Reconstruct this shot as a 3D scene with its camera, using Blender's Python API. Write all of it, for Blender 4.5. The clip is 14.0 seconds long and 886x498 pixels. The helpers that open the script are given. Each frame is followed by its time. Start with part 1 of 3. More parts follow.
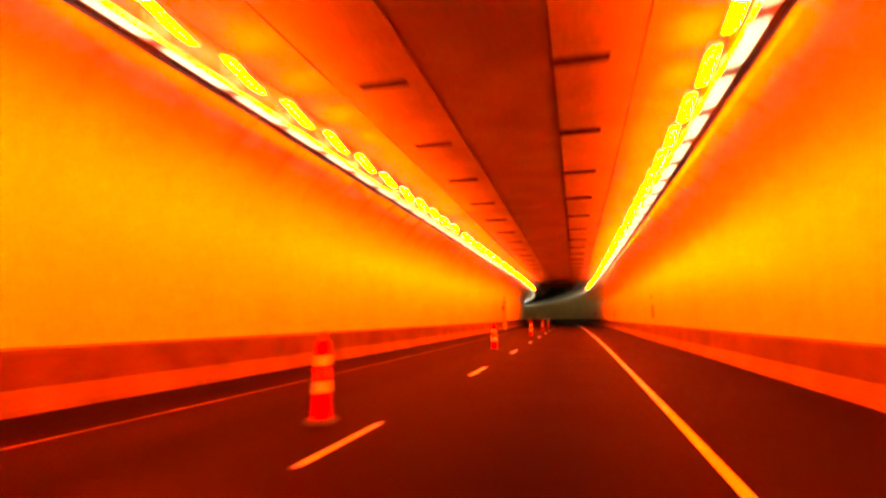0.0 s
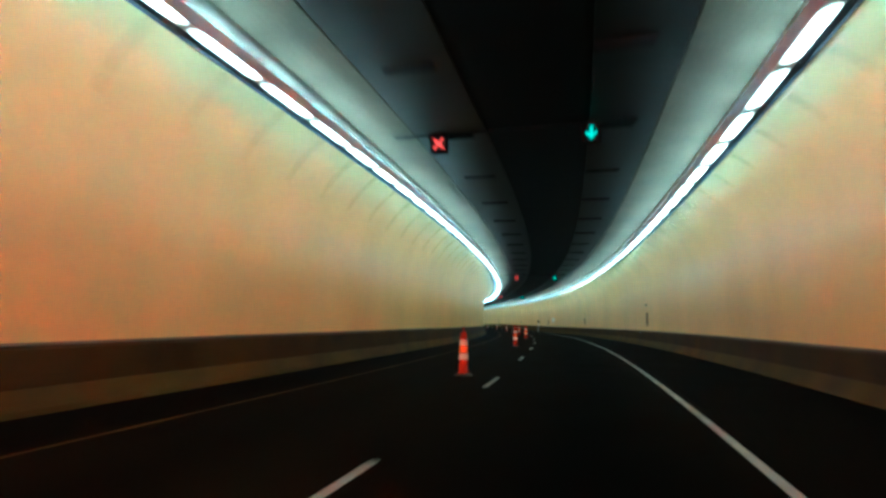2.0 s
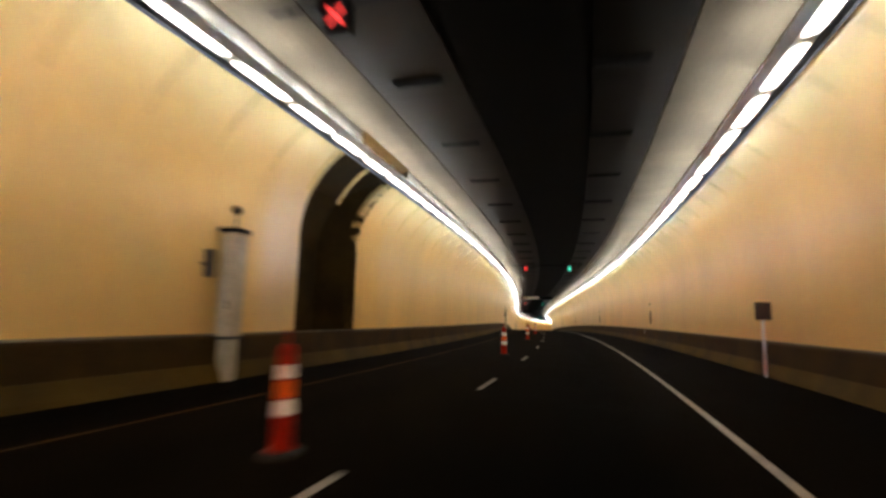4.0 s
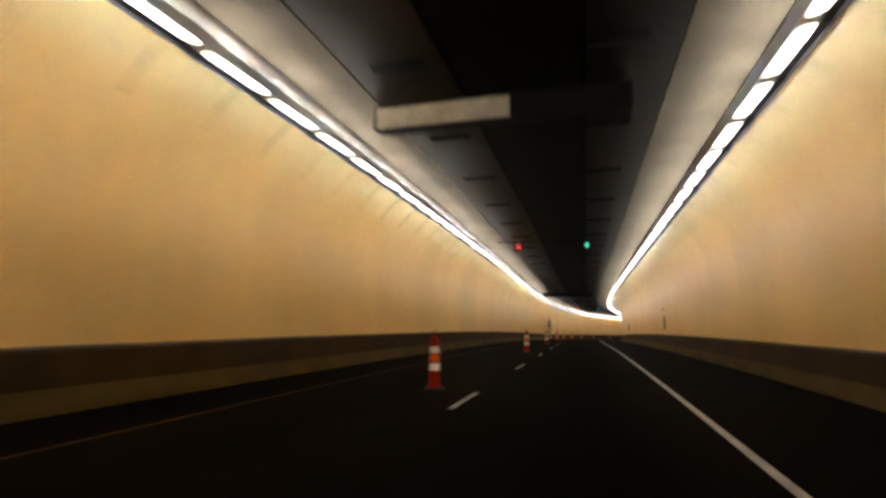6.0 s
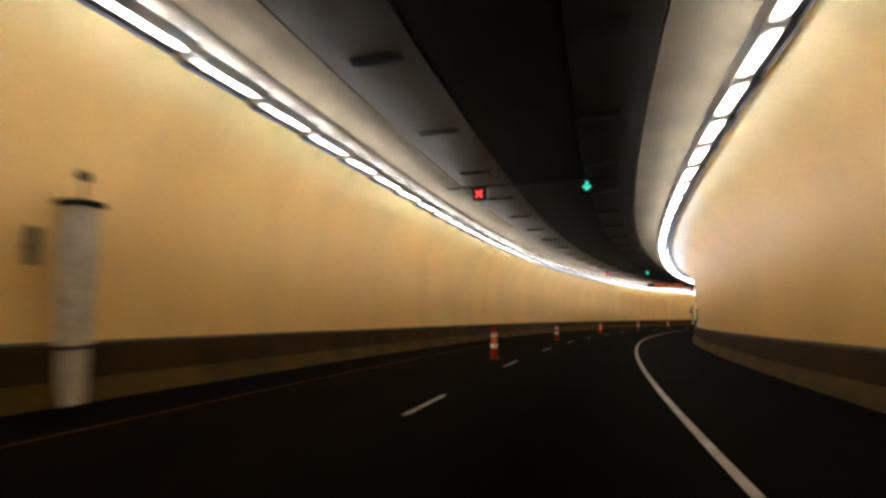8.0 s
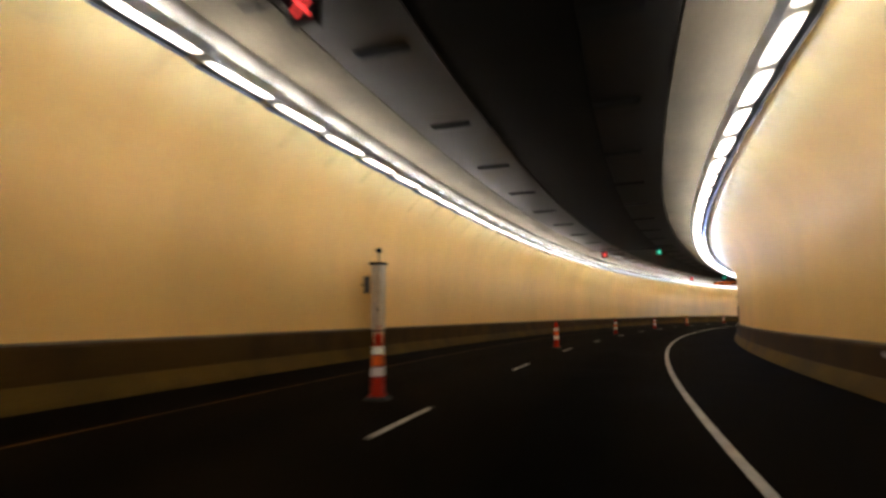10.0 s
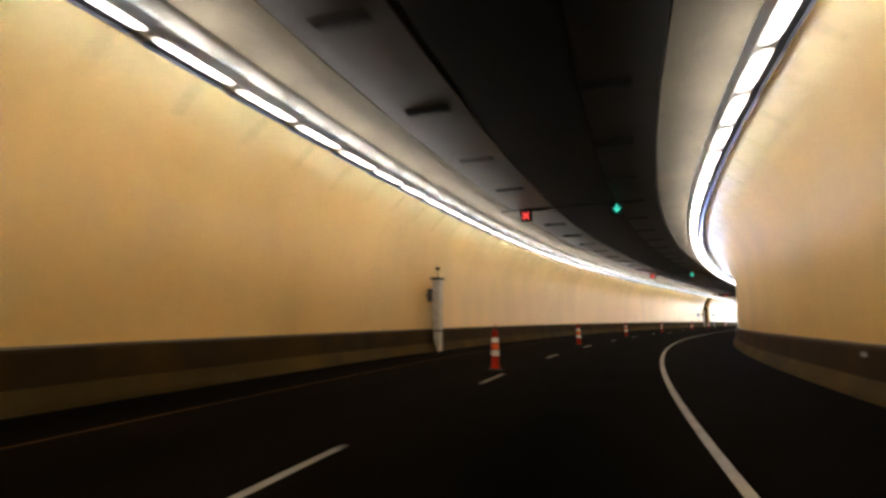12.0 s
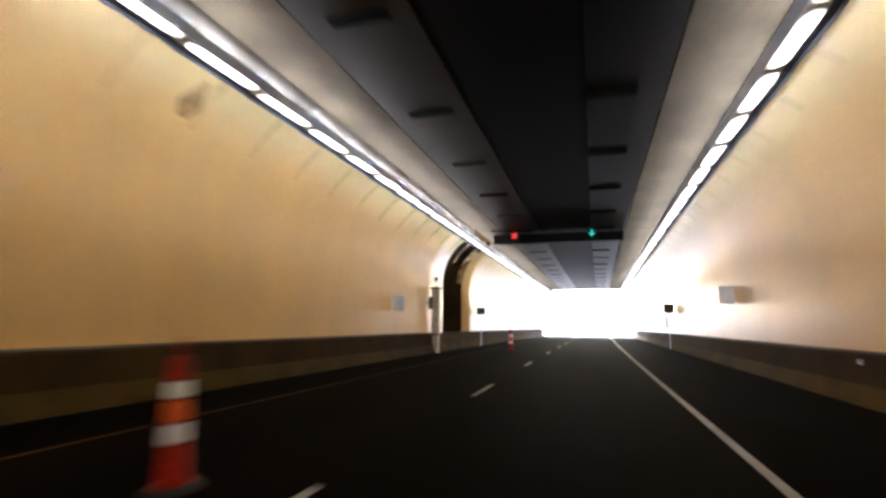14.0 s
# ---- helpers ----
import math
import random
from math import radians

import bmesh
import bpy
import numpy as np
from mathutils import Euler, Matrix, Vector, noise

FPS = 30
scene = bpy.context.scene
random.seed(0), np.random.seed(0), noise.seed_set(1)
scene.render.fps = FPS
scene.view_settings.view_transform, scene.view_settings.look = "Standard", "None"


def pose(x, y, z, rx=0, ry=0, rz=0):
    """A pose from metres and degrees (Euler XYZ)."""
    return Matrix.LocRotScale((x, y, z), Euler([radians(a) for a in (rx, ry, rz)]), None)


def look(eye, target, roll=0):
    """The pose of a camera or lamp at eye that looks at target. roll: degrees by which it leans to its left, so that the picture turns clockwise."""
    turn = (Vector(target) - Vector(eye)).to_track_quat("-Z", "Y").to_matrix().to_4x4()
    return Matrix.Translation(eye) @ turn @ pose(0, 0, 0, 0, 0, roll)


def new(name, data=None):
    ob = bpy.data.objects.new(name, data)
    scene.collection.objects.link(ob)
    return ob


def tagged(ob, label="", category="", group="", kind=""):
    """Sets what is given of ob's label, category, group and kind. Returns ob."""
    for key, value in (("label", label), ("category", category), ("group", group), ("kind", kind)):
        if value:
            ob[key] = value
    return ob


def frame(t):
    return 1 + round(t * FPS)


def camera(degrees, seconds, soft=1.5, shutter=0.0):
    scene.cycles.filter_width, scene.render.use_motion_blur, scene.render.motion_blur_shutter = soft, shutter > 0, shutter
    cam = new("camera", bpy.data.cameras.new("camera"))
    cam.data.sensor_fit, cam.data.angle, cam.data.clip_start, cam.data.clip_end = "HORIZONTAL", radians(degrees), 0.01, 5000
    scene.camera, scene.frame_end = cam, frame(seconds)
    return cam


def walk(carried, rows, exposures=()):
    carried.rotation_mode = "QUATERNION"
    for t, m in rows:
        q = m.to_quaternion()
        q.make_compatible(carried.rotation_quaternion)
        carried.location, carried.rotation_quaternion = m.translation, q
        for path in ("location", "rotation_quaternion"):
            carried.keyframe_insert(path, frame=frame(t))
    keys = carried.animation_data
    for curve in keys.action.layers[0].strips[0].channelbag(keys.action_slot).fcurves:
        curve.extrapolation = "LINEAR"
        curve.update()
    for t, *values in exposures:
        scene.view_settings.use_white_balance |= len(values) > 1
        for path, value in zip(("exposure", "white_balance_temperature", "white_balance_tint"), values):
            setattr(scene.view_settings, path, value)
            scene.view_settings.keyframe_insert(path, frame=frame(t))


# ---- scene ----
cam = camera(82.05, 14.0, soft=3.0, shutter=0.19)

# ---- the tunnel's line: curvature and change of grade along the way ----
KNOT0, KNOT_STEP = -12.055, 24.11
KAPPA = [0.002137, 0.000588, 1.2e-05, 0.001443, 0.003121, 0.003771, 0.003447, 0.002792, 0.002476, 0.001199, 0.000143, 0.000439,
         -0.001013, -0.004013, -0.006329, -0.00734, -0.007548, -0.007071, -0.00557, -0.00771, -0.007679, -0.004264, -0.000432, -0.000381]
GRADE = [-0.0002422, 0.0001457, 7.57e-05, 5.1e-06, -0.0002154, -0.000177, 5.84e-05, 0.0002403, -4.83e-05, -0.0004822, -0.0004213, -0.000426,
         -0.0004191, 0.0001148, 0.0002045, 0.000119, 0.0001911, 0.0003795, 0.0001105, -9.54e-05, 8.55e-05, 3.13e-05, -7.96e-05, -3.83e-05]
STEP = 0.83
LINE_S = np.arange(KNOT0, 640.0, STEP)
knots = KNOT0 + KNOT_STEP * np.arange(len(KAPPA))


def summed(rate):
    return np.concatenate([[0.0], np.cumsum((rate[1:] + rate[:-1]) / 2 * STEP)])


TURN = summed(np.interp(LINE_S, knots, KAPPA))
CX, CY = summed(-np.sin(TURN)), summed(np.cos(TURN))
SLOPE = summed(np.interp(LINE_S, knots, GRADE))
CZ = summed(SLOPE)


def heading(s):
    return float(np.interp(s, LINE_S, TURN))


def at(s, u, z):
    """The place s metres along the tunnel, u to the right of the lane line, z over the road."""
    a = heading(s)
    return Vector((float(np.interp(s, LINE_S, CX)) + u * math.cos(a), float(np.interp(s, LINE_S, CY)) + u * math.sin(a), float(np.interp(s, LINE_S, CZ)) + z))


def stand(s, u, z, turn=0.0):
    """A pose there: x to the right, y ahead along the tunnel, z up."""
    return Matrix.Translation(at(s, u, z)) @ Matrix.Rotation(heading(s) + radians(turn), 4, "Z")


EYE = 1.161
# seconds, metres along, offset, yaw off the tunnel's line, pitch, roll
WAY = [
    (0.0, 0.56, 2.224, 15.30, 7.77, -0.17),
    (0.5, 19.28, 2.245, 14.35, 7.86, -0.79),
    (1.0, 38.14, 2.342, 13.95, 7.53, 0.08),
    (1.5, 57.43, 2.127, 16.51, 7.71, 0.22),
    (2.0, 75.72, 1.731, 16.40, 7.88, 0.94),
    (2.5, 94.19, 1.755, 15.71, 7.87, 1.35),
    (3.0, 112.48, 1.892, 16.99, 8.30, 0.83),
    (5.5, 206.45, 1.690, 15.44, 7.36, 1.60),
    (6.0, 225.12, 1.833, 15.83, 8.19, 0.41),
    (6.5, 243.78, 1.768, 15.29, 8.10, -0.13),
    (7.0, 262.38, 1.845, 14.98, 7.84, -0.13),
    (9.5, 355.99, 2.348, 15.55, 8.05, -0.22),
    (10.0, 374.74, 2.190, 16.16, 7.71, -0.23),
    (10.5, 393.05, 2.117, 16.76, 8.12, 0.04),
    (11.0, 412.22, 2.143, 17.41, 8.34, -0.70),
    (11.5, 431.24, 2.213, 15.46, 8.23, -0.51),
    (12.0, 450.42, 2.308, 15.95, 7.91, -0.21),
    (12.5, 468.96, 2.301, 16.31, 8.61, -0.52),
    (13.0, 488.25, 2.397, 15.72, 7.69, -0.12),
    (13.5, 507.43, 2.081, 16.43, 7.73, -0.09),
    (14.0, 525.09, 1.910, 16.12, 8.42, 0.38),
]
EXPOSURES = [(0.0, 1.75, 18000, 10), (1.2, 1.7, 18000, 8), (1.5, 3.3, 18000, 0), (1.75, 3.5, 6000, -24), (2.0, 4.42, 4400, -38), (2.4, 4.2, 6300, 0),
             (3.0, 4.7, 7000, 12), (5.5, 4.5, 7600, 16), (12.0, 4.52, 7400, 16), (13.0, 4.52, 7000, 18), (14.0, 4.4, 6600, 20)]


def camera_rows():
    """Rows every half second; the tunnel's own bends are followed between the rows of WAY."""
    cols = np.array(WAY).T
    times = sorted(set(np.arange(0, 14.01, 0.5)) | set(cols[0]))
    rows = []
    for t in times:
        s, u, yaw, pitch, roll = (spline(cols[0], c, t) for c in cols[1:])
        a = heading(s) + radians(yaw)
        p = radians(pitch) + math.atan(float(np.interp(s, LINE_S, SLOPE)))
        way = Vector((-math.sin(a) * math.cos(p), math.cos(a) * math.cos(p), math.sin(p)))
        eye = at(s, u, EYE)
        rows.append((float(t), look(eye, eye + way, roll)))
    return rows


def spline(xs, ys, x):
    """A smooth curve through the points (monotone in its pieces)."""
    d = np.diff(ys) / np.diff(xs)
    m = np.concatenate([[d[0]], (d[1:] * np.diff(xs)[:-1] + d[:-1] * np.diff(xs)[1:]) / (np.diff(xs)[1:] + np.diff(xs)[:-1]), [d[-1]]])
    i = int(np.clip(np.searchsorted(xs, x) - 1, 0, len(xs) - 2))
    h = xs[i + 1] - xs[i]
    f = (x - xs[i]) / h
    return float(ys[i] * (1 + 2 * f) * (1 - f) ** 2 + h * m[i] * f * (1 - f) ** 2 + ys[i + 1] * f * f * (3 - 2 * f) + h * m[i + 1] * f * f * (f - 1))


walk(cam, camera_rows(), EXPOSURES)

# ---- daylight outside the far portal ----
world = bpy.data.worlds.new("world")
scene.world = world
world.use_nodes = True
sky = world.node_tree.nodes.new("ShaderNodeTexSky")
SUN_TURN, SUN_HIGH = heading(588.0) + radians(14), radians(38)
SUN_WAY = Vector((-math.sin(SUN_TURN) * math.cos(SUN_HIGH), math.cos(SUN_TURN) * math.cos(SUN_HIGH), math.sin(SUN_HIGH)))
sky.sky_type, sky.sun_disc, sky.sun_elevation, sky.sun_rotation = "NISHITA", False, SUN_HIGH, math.atan2(SUN_WAY.x, SUN_WAY.y)
world.node_tree.links.new(sky.outputs[0], world.node_tree.nodes["Background"].inputs[0])
world.node_tree.nodes["Background"].inputs[1].default_value = 0.10
sun = new("sun", bpy.data.lights.new("sun", "SUN"))
sun.data.energy, sun.data.angle, sun.data.color = 2.0, radians(0.5), (0.84, 0.93, 1.0)
sun.matrix_world = look((0, 0, 0), -SUN_WAY)

LAMP_POWER, UPLIGHT_POWER, ADDED_WASH_POWER, SODIUM_POWER = 0.56, 4.3, 8.6, 510.0


# ---- materials ----
def material(name, color, rough=0.7, metal=0.0, vary=0.25, scale=1.0, fine=18.0, bump=0.15, second=None, streak=(1, 1, 1), shine=0.5, grain=0.35, wear=0.12):
    """A procedural surface: broad stains and fine grain on the colour, the roughness and the relief."""
    m = bpy.data.materials.new(name)
    m.use_nodes = True
    nt = m.node_tree
    n, lk = nt.nodes, nt.links
    b = n["Principled BSDF"]
    co = n.new("ShaderNodeTexCoord")
    mp = n.new("ShaderNodeMapping")
    mp.inputs["Scale"].default_value = streak
    lk.new(co.outputs["Object"], mp.inputs[0])
    big, small = n.new("ShaderNodeTexNoise"), n.new("ShaderNodeTexNoise")
    big.inputs["Scale"].default_value, big.inputs["Detail"].default_value = scale, 5
    small.inputs["Scale"].default_value, small.inputs["Detail"].default_value = fine, 3
    lk.new(mp.outputs[0], big.inputs[0])
    lk.new(co.outputs["Object"], small.inputs[0])
    ramp = n.new("ShaderNodeValToRGB")
    lo = second or tuple(c * (1 - vary) for c in color)
    hi = tuple(min(1, c * (1 + vary * 0.5)) for c in color)
    ramp.color_ramp.elements[0].position, ramp.color_ramp.elements[0].color = 0.35, (*lo, 1)
    ramp.color_ramp.elements[1].position, ramp.color_ramp.elements[1].color = 0.65, (*hi, 1)
    lk.new(big.outputs[0], ramp.inputs[0])
    mix = n.new("ShaderNodeMix")
    mix.data_type, mix.blend_type = "RGBA", "OVERLAY"
    mix.inputs["Factor"].default_value = grain
    lk.new(ramp.outputs[0], mix.inputs["A"])
    lk.new(small.outputs[0], mix.inputs["B"])
    lk.new(mix.outputs["Result"], b.inputs["Base Color"])
    rr = n.new("ShaderNodeMapRange")
    rr.inputs["To Min"].default_value, rr.inputs["To Max"].default_value = max(0.02, rough - wear), min(1, rough + wear)
    lk.new(big.outputs[0], rr.inputs[0])
    lk.new(rr.outputs[0], b.inputs["Roughness"])
    b.inputs["Metallic"].default_value = metal
    b.inputs["Specular IOR Level"].default_value = shine
    bm_ = n.new("ShaderNodeBump")
    bm_.inputs["Strength"].default_value, bm_.inputs["Distance"].default_value = bump, 0.01
    lk.new(small.outputs[0], bm_.inputs["Height"])
    lk.new(bm_.outputs[0], b.inputs["Normal"])
    return m


def glowing(name, color, power, base=(0.8, 0.8, 0.8)):
    m = bpy.data.materials.new(name)
    m.use_nodes = True
    b = m.node_tree.nodes["Principled BSDF"]
    b.inputs["Base Color"].default_value = (*base, 1)
    b.inputs["Emission Color"].default_value = (*color, 1)
    b.inputs["Emission Strength"].default_value = power
    return m


def asphalt():
    """Worn asphalt: grain, patches, dusty lane edges and a dark oil track along the middle of each lane."""
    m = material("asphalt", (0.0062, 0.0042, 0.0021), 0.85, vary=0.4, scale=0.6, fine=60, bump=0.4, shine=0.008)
    n, lk = m.node_tree.nodes, m.node_tree.links
    uv, sep = n.new("ShaderNodeUVMap"), n.new("ShaderNodeSeparateXYZ")
    uv.uv_map = "lane"
    wob = n.new("ShaderNodeTexNoise")
    wob.inputs["Scale"].default_value = 0.35
    lk.new(uv.outputs[0], wob.inputs[0])
    lk.new(uv.outputs[0], sep.inputs[0])
    off = n.new("ShaderNodeMath")
    off.operation, off.inputs[1].default_value = "MULTIPLY_ADD", 0.35
    lk.new(wob.outputs[0], off.inputs[0])
    lk.new(sep.outputs[0], off.inputs[2])
    rng = n.new("ShaderNodeMapRange")
    rng.inputs["From Min"].default_value, rng.inputs["From Max"].default_value = -4.4, 5.8
    lk.new(off.outputs[0], rng.inputs[0])
    ramp = n.new("ShaderNodeValToRGB")
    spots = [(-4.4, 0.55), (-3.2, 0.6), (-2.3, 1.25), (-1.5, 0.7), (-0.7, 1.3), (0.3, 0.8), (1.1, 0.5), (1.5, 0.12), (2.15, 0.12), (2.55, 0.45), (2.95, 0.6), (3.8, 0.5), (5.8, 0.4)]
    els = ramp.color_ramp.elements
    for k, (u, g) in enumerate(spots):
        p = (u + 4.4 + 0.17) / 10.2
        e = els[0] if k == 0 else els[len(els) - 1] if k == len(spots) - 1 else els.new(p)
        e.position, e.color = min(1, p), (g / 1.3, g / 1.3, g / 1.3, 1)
    lk.new(rng.outputs[0], ramp.inputs[0])
    b = n["Principled BSDF"]
    old = b.inputs["Base Color"].links[0].from_socket
    mix = n.new("ShaderNodeMix")
    mix.data_type, mix.blend_type = "RGBA", "MULTIPLY"
    mix.inputs["Factor"].default_value = 1.0
    lk.new(old, mix.inputs["A"])
    lk.new(ramp.outputs[0], mix.inputs["B"])
    lk.new(mix.outputs["Result"], b.inputs["Base Color"])
    return m


ASPHALT = asphalt()
TOE = material("dusty_lit_concrete", (0.066, 0.038, 0.0048), 0.9, vary=0.35, scale=0.9, fine=25, bump=0.3, shine=0.1)
# darker than the wall colour, so added ribs pass for streaks of shade
SHADE_TAN = material("shade_rib_tan", (0.64, 0.38, 0.11), 0.6, vary=0.2, scale=3)
LEDGE = material("pale_ledge", (0.15, 0.12, 0.075), 0.85, vary=0.4, scale=0.8, fine=20, shine=0.1)
LEFT_TOE = material("left_toe_concrete", (0.060, 0.034, 0.0043), 0.9, vary=0.4, scale=0.9, fine=25, bump=0.3, shine=0.1)
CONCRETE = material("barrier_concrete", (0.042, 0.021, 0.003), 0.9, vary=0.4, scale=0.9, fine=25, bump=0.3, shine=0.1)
WALL_TILE = material("wall_enamel", (0.76, 0.455, 0.135), 0.33, vary=0.10, scale=0.4, fine=5, bump=0.01, shine=0.5, streak=(1, 1, 0.35), grain=0.07, wear=0.015)
CEILING = material("ceiling_panel", (0.086, 0.072, 0.050), 0.9, vary=0.25, scale=0.6, fine=12, bump=0.05, shine=0.1)
COVE = material("cove_concrete", (0.17, 0.16, 0.14), 0.85, vary=0.2, scale=0.7, fine=12, shine=0.1)
# two darker copies of the ceiling panel, the shade away from the lamps painted in
SHADED_PANEL = material("shaded_ceiling_panel", (0.015, 0.0098, 0.0048), 0.5, vary=0.35, scale=0.5, fine=12, bump=0.0, shine=0.08, wear=0.004)
DEEP_SHADE_PANEL = material("deep_shade_ceiling_panel", (0.0056, 0.0042, 0.0026), 0.5, vary=0.4, scale=0.5, fine=12, bump=0.0, shine=0.06, wear=0.01)
SHADED_DUCT = material("shaded_ceiling_duct", (0.0036, 0.003, 0.0024), 0.6, vary=0.4, scale=0.8, bump=0.02, shine=0.03, wear=0.02)
WHITE_PAINT = material("road_paint_white", (0.30, 0.28, 0.24), 0.65, vary=0.35, scale=3.0, fine=50, bump=0.3)
YELLOW_PAINT = material("road_paint_yellow", (0.06, 0.022, 0.003), 0.8, vary=0.6, scale=2.5, fine=50, bump=0.3, shine=0.05)
LIT_DUCT = material("lit_duct", (0.052, 0.042, 0.027), 0.8, vary=0.3, scale=0.6, fine=12, bump=0.02, shine=0.1)
STEEL = material("lamp_housing_steel", (0.62, 0.70, 0.82), 0.5, 0.0, vary=0.2, scale=3)
HOOD = material("lamp_hood_blue_grey", (0.075, 0.088, 0.12), 0.7, vary=0.25, scale=4, shine=0.2)
BLACK = material("black_housing", (0.006, 0.006, 0.006), 0.7, vary=0.3, scale=5, shine=0.08)
DARK_METAL = material("dark_painted_metal", (0.04, 0.036, 0.03), 0.6, 0.2, vary=0.3, scale=4)
ORANGE = material("cone_orange", (0.36, 0.012, 0.0008), 0.6, vary=0.2, scale=6, fine=30, bump=0.05, shine=0.12)
ORANGE_SHEET = material("bright_orange_sheet", (1.0, 0.16, 0.005), 0.35, vary=0.12, scale=9, fine=40, bump=0.03, shine=0.5)
REFLECT = material("cone_white_band", (0.88, 0.88, 0.86), 0.3, vary=0.1, scale=12, fine=60)
RUBBER = material("black_rubber", (0.015, 0.014, 0.013), 0.9, vary=0.3, scale=8)
RED_PAINT = material("cabinet_red_paint", (0.13, 0.045, 0.022), 0.5, vary=0.3, scale=5)
RUST = material("brown_drip_stain", (0.40, 0.21, 0.045), 0.6, vary=0.3, scale=4, fine=20)
GLINT_MARK = material("joint_glint_tone", (0.80, 0.60, 0.30), 0.35, vary=0.15, scale=4, fine=20)
CREAM = material("cream_cabinet_paint", (0.46, 0.38, 0.25), 0.5, vary=0.15, scale=4)
SIGN_FACE = material("white_sign_sheet", (0.80, 0.79, 0.74), 0.4, vary=0.1, scale=4)
BOUNCE_PALE = material("bounce_pavement", (0.42, 0.42, 0.41), 0.85, vary=0.2, scale=0.6, fine=30, bump=0.2)
ROCK = material("hillside_rock", (0.42, 0.41, 0.39), 0.9, vary=0.4, scale=0.2, fine=3, bump=0.5)
LAMP = glowing("lamp_diffuser", (1.0, 0.96, 0.88), LAMP_POWER)
# glow of an added, unseen strip; its blue whitens the wall near the lamps
ADDED_WASH = glowing("added_wall_wash", (0.34, 0.52, 1.0), ADDED_WASH_POWER)
UPLIGHT = glowing("lamp_upper_diffuser", (0.90, 0.95, 1.0), UPLIGHT_POWER)
SODIUM = glowing("sodium_diffuser", (1.0, 0.059, 0.022), SODIUM_POWER)
SODIUM_END = glowing("sodium_weak_diffuser", (1.0, 0.063, 0.024), SODIUM_POWER * 0.23)
SODIUM_UP = glowing("sodium_upper_diffuser", (1.0, 0.063, 0.024), SODIUM_POWER * 1.6)
RED_LIGHT = glowing("signal_red", (1.0, 0.06, 0.06), 0.075, (0.3, 0.02, 0.02))
GREEN_LIGHT = glowing("signal_green", (0.0, 0.80, 0.60), 0.048, (0.02, 0.3, 0.2))
AMBER_LIGHT = glowing("sign_amber", (1.0, 0.17, 0.015), 0.05, (0.3, 0.1, 0.02))


# ---- mesh helpers ----
def mesh(name, verts, faces, mat, smooth=False):
    me = bpy.data.meshes.new(name)
    me.from_pydata([tuple(v) for v in verts], [], faces)
    me.materials.append(mat)
    if smooth:
        me.polygons.foreach_set("use_smooth", [True] * len(me.polygons))
    me.update()
    return me


def part(name, me, parent, label="", m=None):
    ob = new(name, me)
    ob.parent = parent
    if m is not None:
        ob.matrix_basis = m
    if label:
        ob["label"] = label
    return ob


def thing(name, m, label, category, group=""):
    """An empty at the thing's base, which carries its parts."""
    ob = new(name)
    ob.empty_display_size = 0.1
    ob.matrix_basis = m
    return tagged(ob, label, category, group)


def box_data(x0, x1, y0, y1, z0, z1, bevel=0.0):
    if bevel <= 0:
        v = [(x, y, z) for x in (x0, x1) for y in (y0, y1) for z in (z0, z1)]
        return v, [(0, 1, 3, 2), (4, 6, 7, 5), (0, 4, 5, 1), (2, 3, 7, 6), (0, 2, 6, 4), (1, 5, 7, 3)]
    bm = bmesh.new()
    bmesh.ops.create_cube(bm, size=1)
    for v in bm.verts:
        v.co = Vector(((x0 + x1) / 2 + v.co.x * (x1 - x0), (y0 + y1) / 2 + v.co.y * (y1 - y0), (z0 + z1) / 2 + v.co.z * (z1 - z0)))
    bmesh.ops.bevel(bm, geom=bm.edges[:], offset=bevel, segments=1, affect="EDGES")
    bm.verts.index_update()
    out = [tuple(v.co) for v in bm.verts], [tuple(v.index for v in f.verts) for f in bm.faces]
    bm.free()
    return out


def joined(pieces):
    verts, faces = [], []
    for v, f in pieces:
        faces += [tuple(i + len(verts) for i in q) for q in f]
        verts += list(v)
    return verts, faces


def lathe(profile, sides=20, close=True):
    """profile: (radius, height) from the bottom up."""
    v, f = [], []
    for r, z in profile:
        v += [(r * math.cos(2 * math.pi * k / sides), r * math.sin(2 * math.pi * k / sides), z) for k in range(sides)]
    for i in range(len(profile) - 1):
        for k in range(sides):
            a, b = i * sides + k, i * sides + (k + 1) % sides
            f.append((a, b, b + sides, a + sides))
    if close:
        f.append(tuple(reversed(range(sides))))
        f.append(tuple((len(profile) - 1) * sides + k for k in range(sides)))
    return v, f


def sweep(profile, s0, s1, step=2.0, closed=True, flip=False):
    """A strip that runs along the tunnel; profile: (offset, height), closed into a solid with thickness."""
    count = max(2, int(round((s1 - s0) / step)) + 1)
    v, f, n = [], [], len(profile)
    for s in np.linspace(s0, s1, count):
        v += [tuple(at(s, u, z)) for u, z in profile]
    for i in range(count - 1):
        for k in range(n if closed else n - 1):
            a, b = i * n + k, i * n + (k + 1) % n
            q = (a, b, b + n, a + n)
            f.append(q if flip else tuple(reversed(q)))
    if closed:
        f.append(tuple(range(n)))
        f.append(tuple(reversed([(count - 1) * n + k for k in range(n)])))
    return v, f


def structure(name, data, mat, label, category, smooth=False):
    return tagged(new(name, mesh(name, *data, mat, smooth)), label, category, kind="structure")


# ---- the tunnel's shell ----
START, EXIT = -11.0, 588.0
LEFT, RIGHT, CEIL = -4.352, 5.783, 5.43
MID = (LEFT + RIGHT) / 2
NICHES = ((160.2, 163.4), (547.4, 550.8))

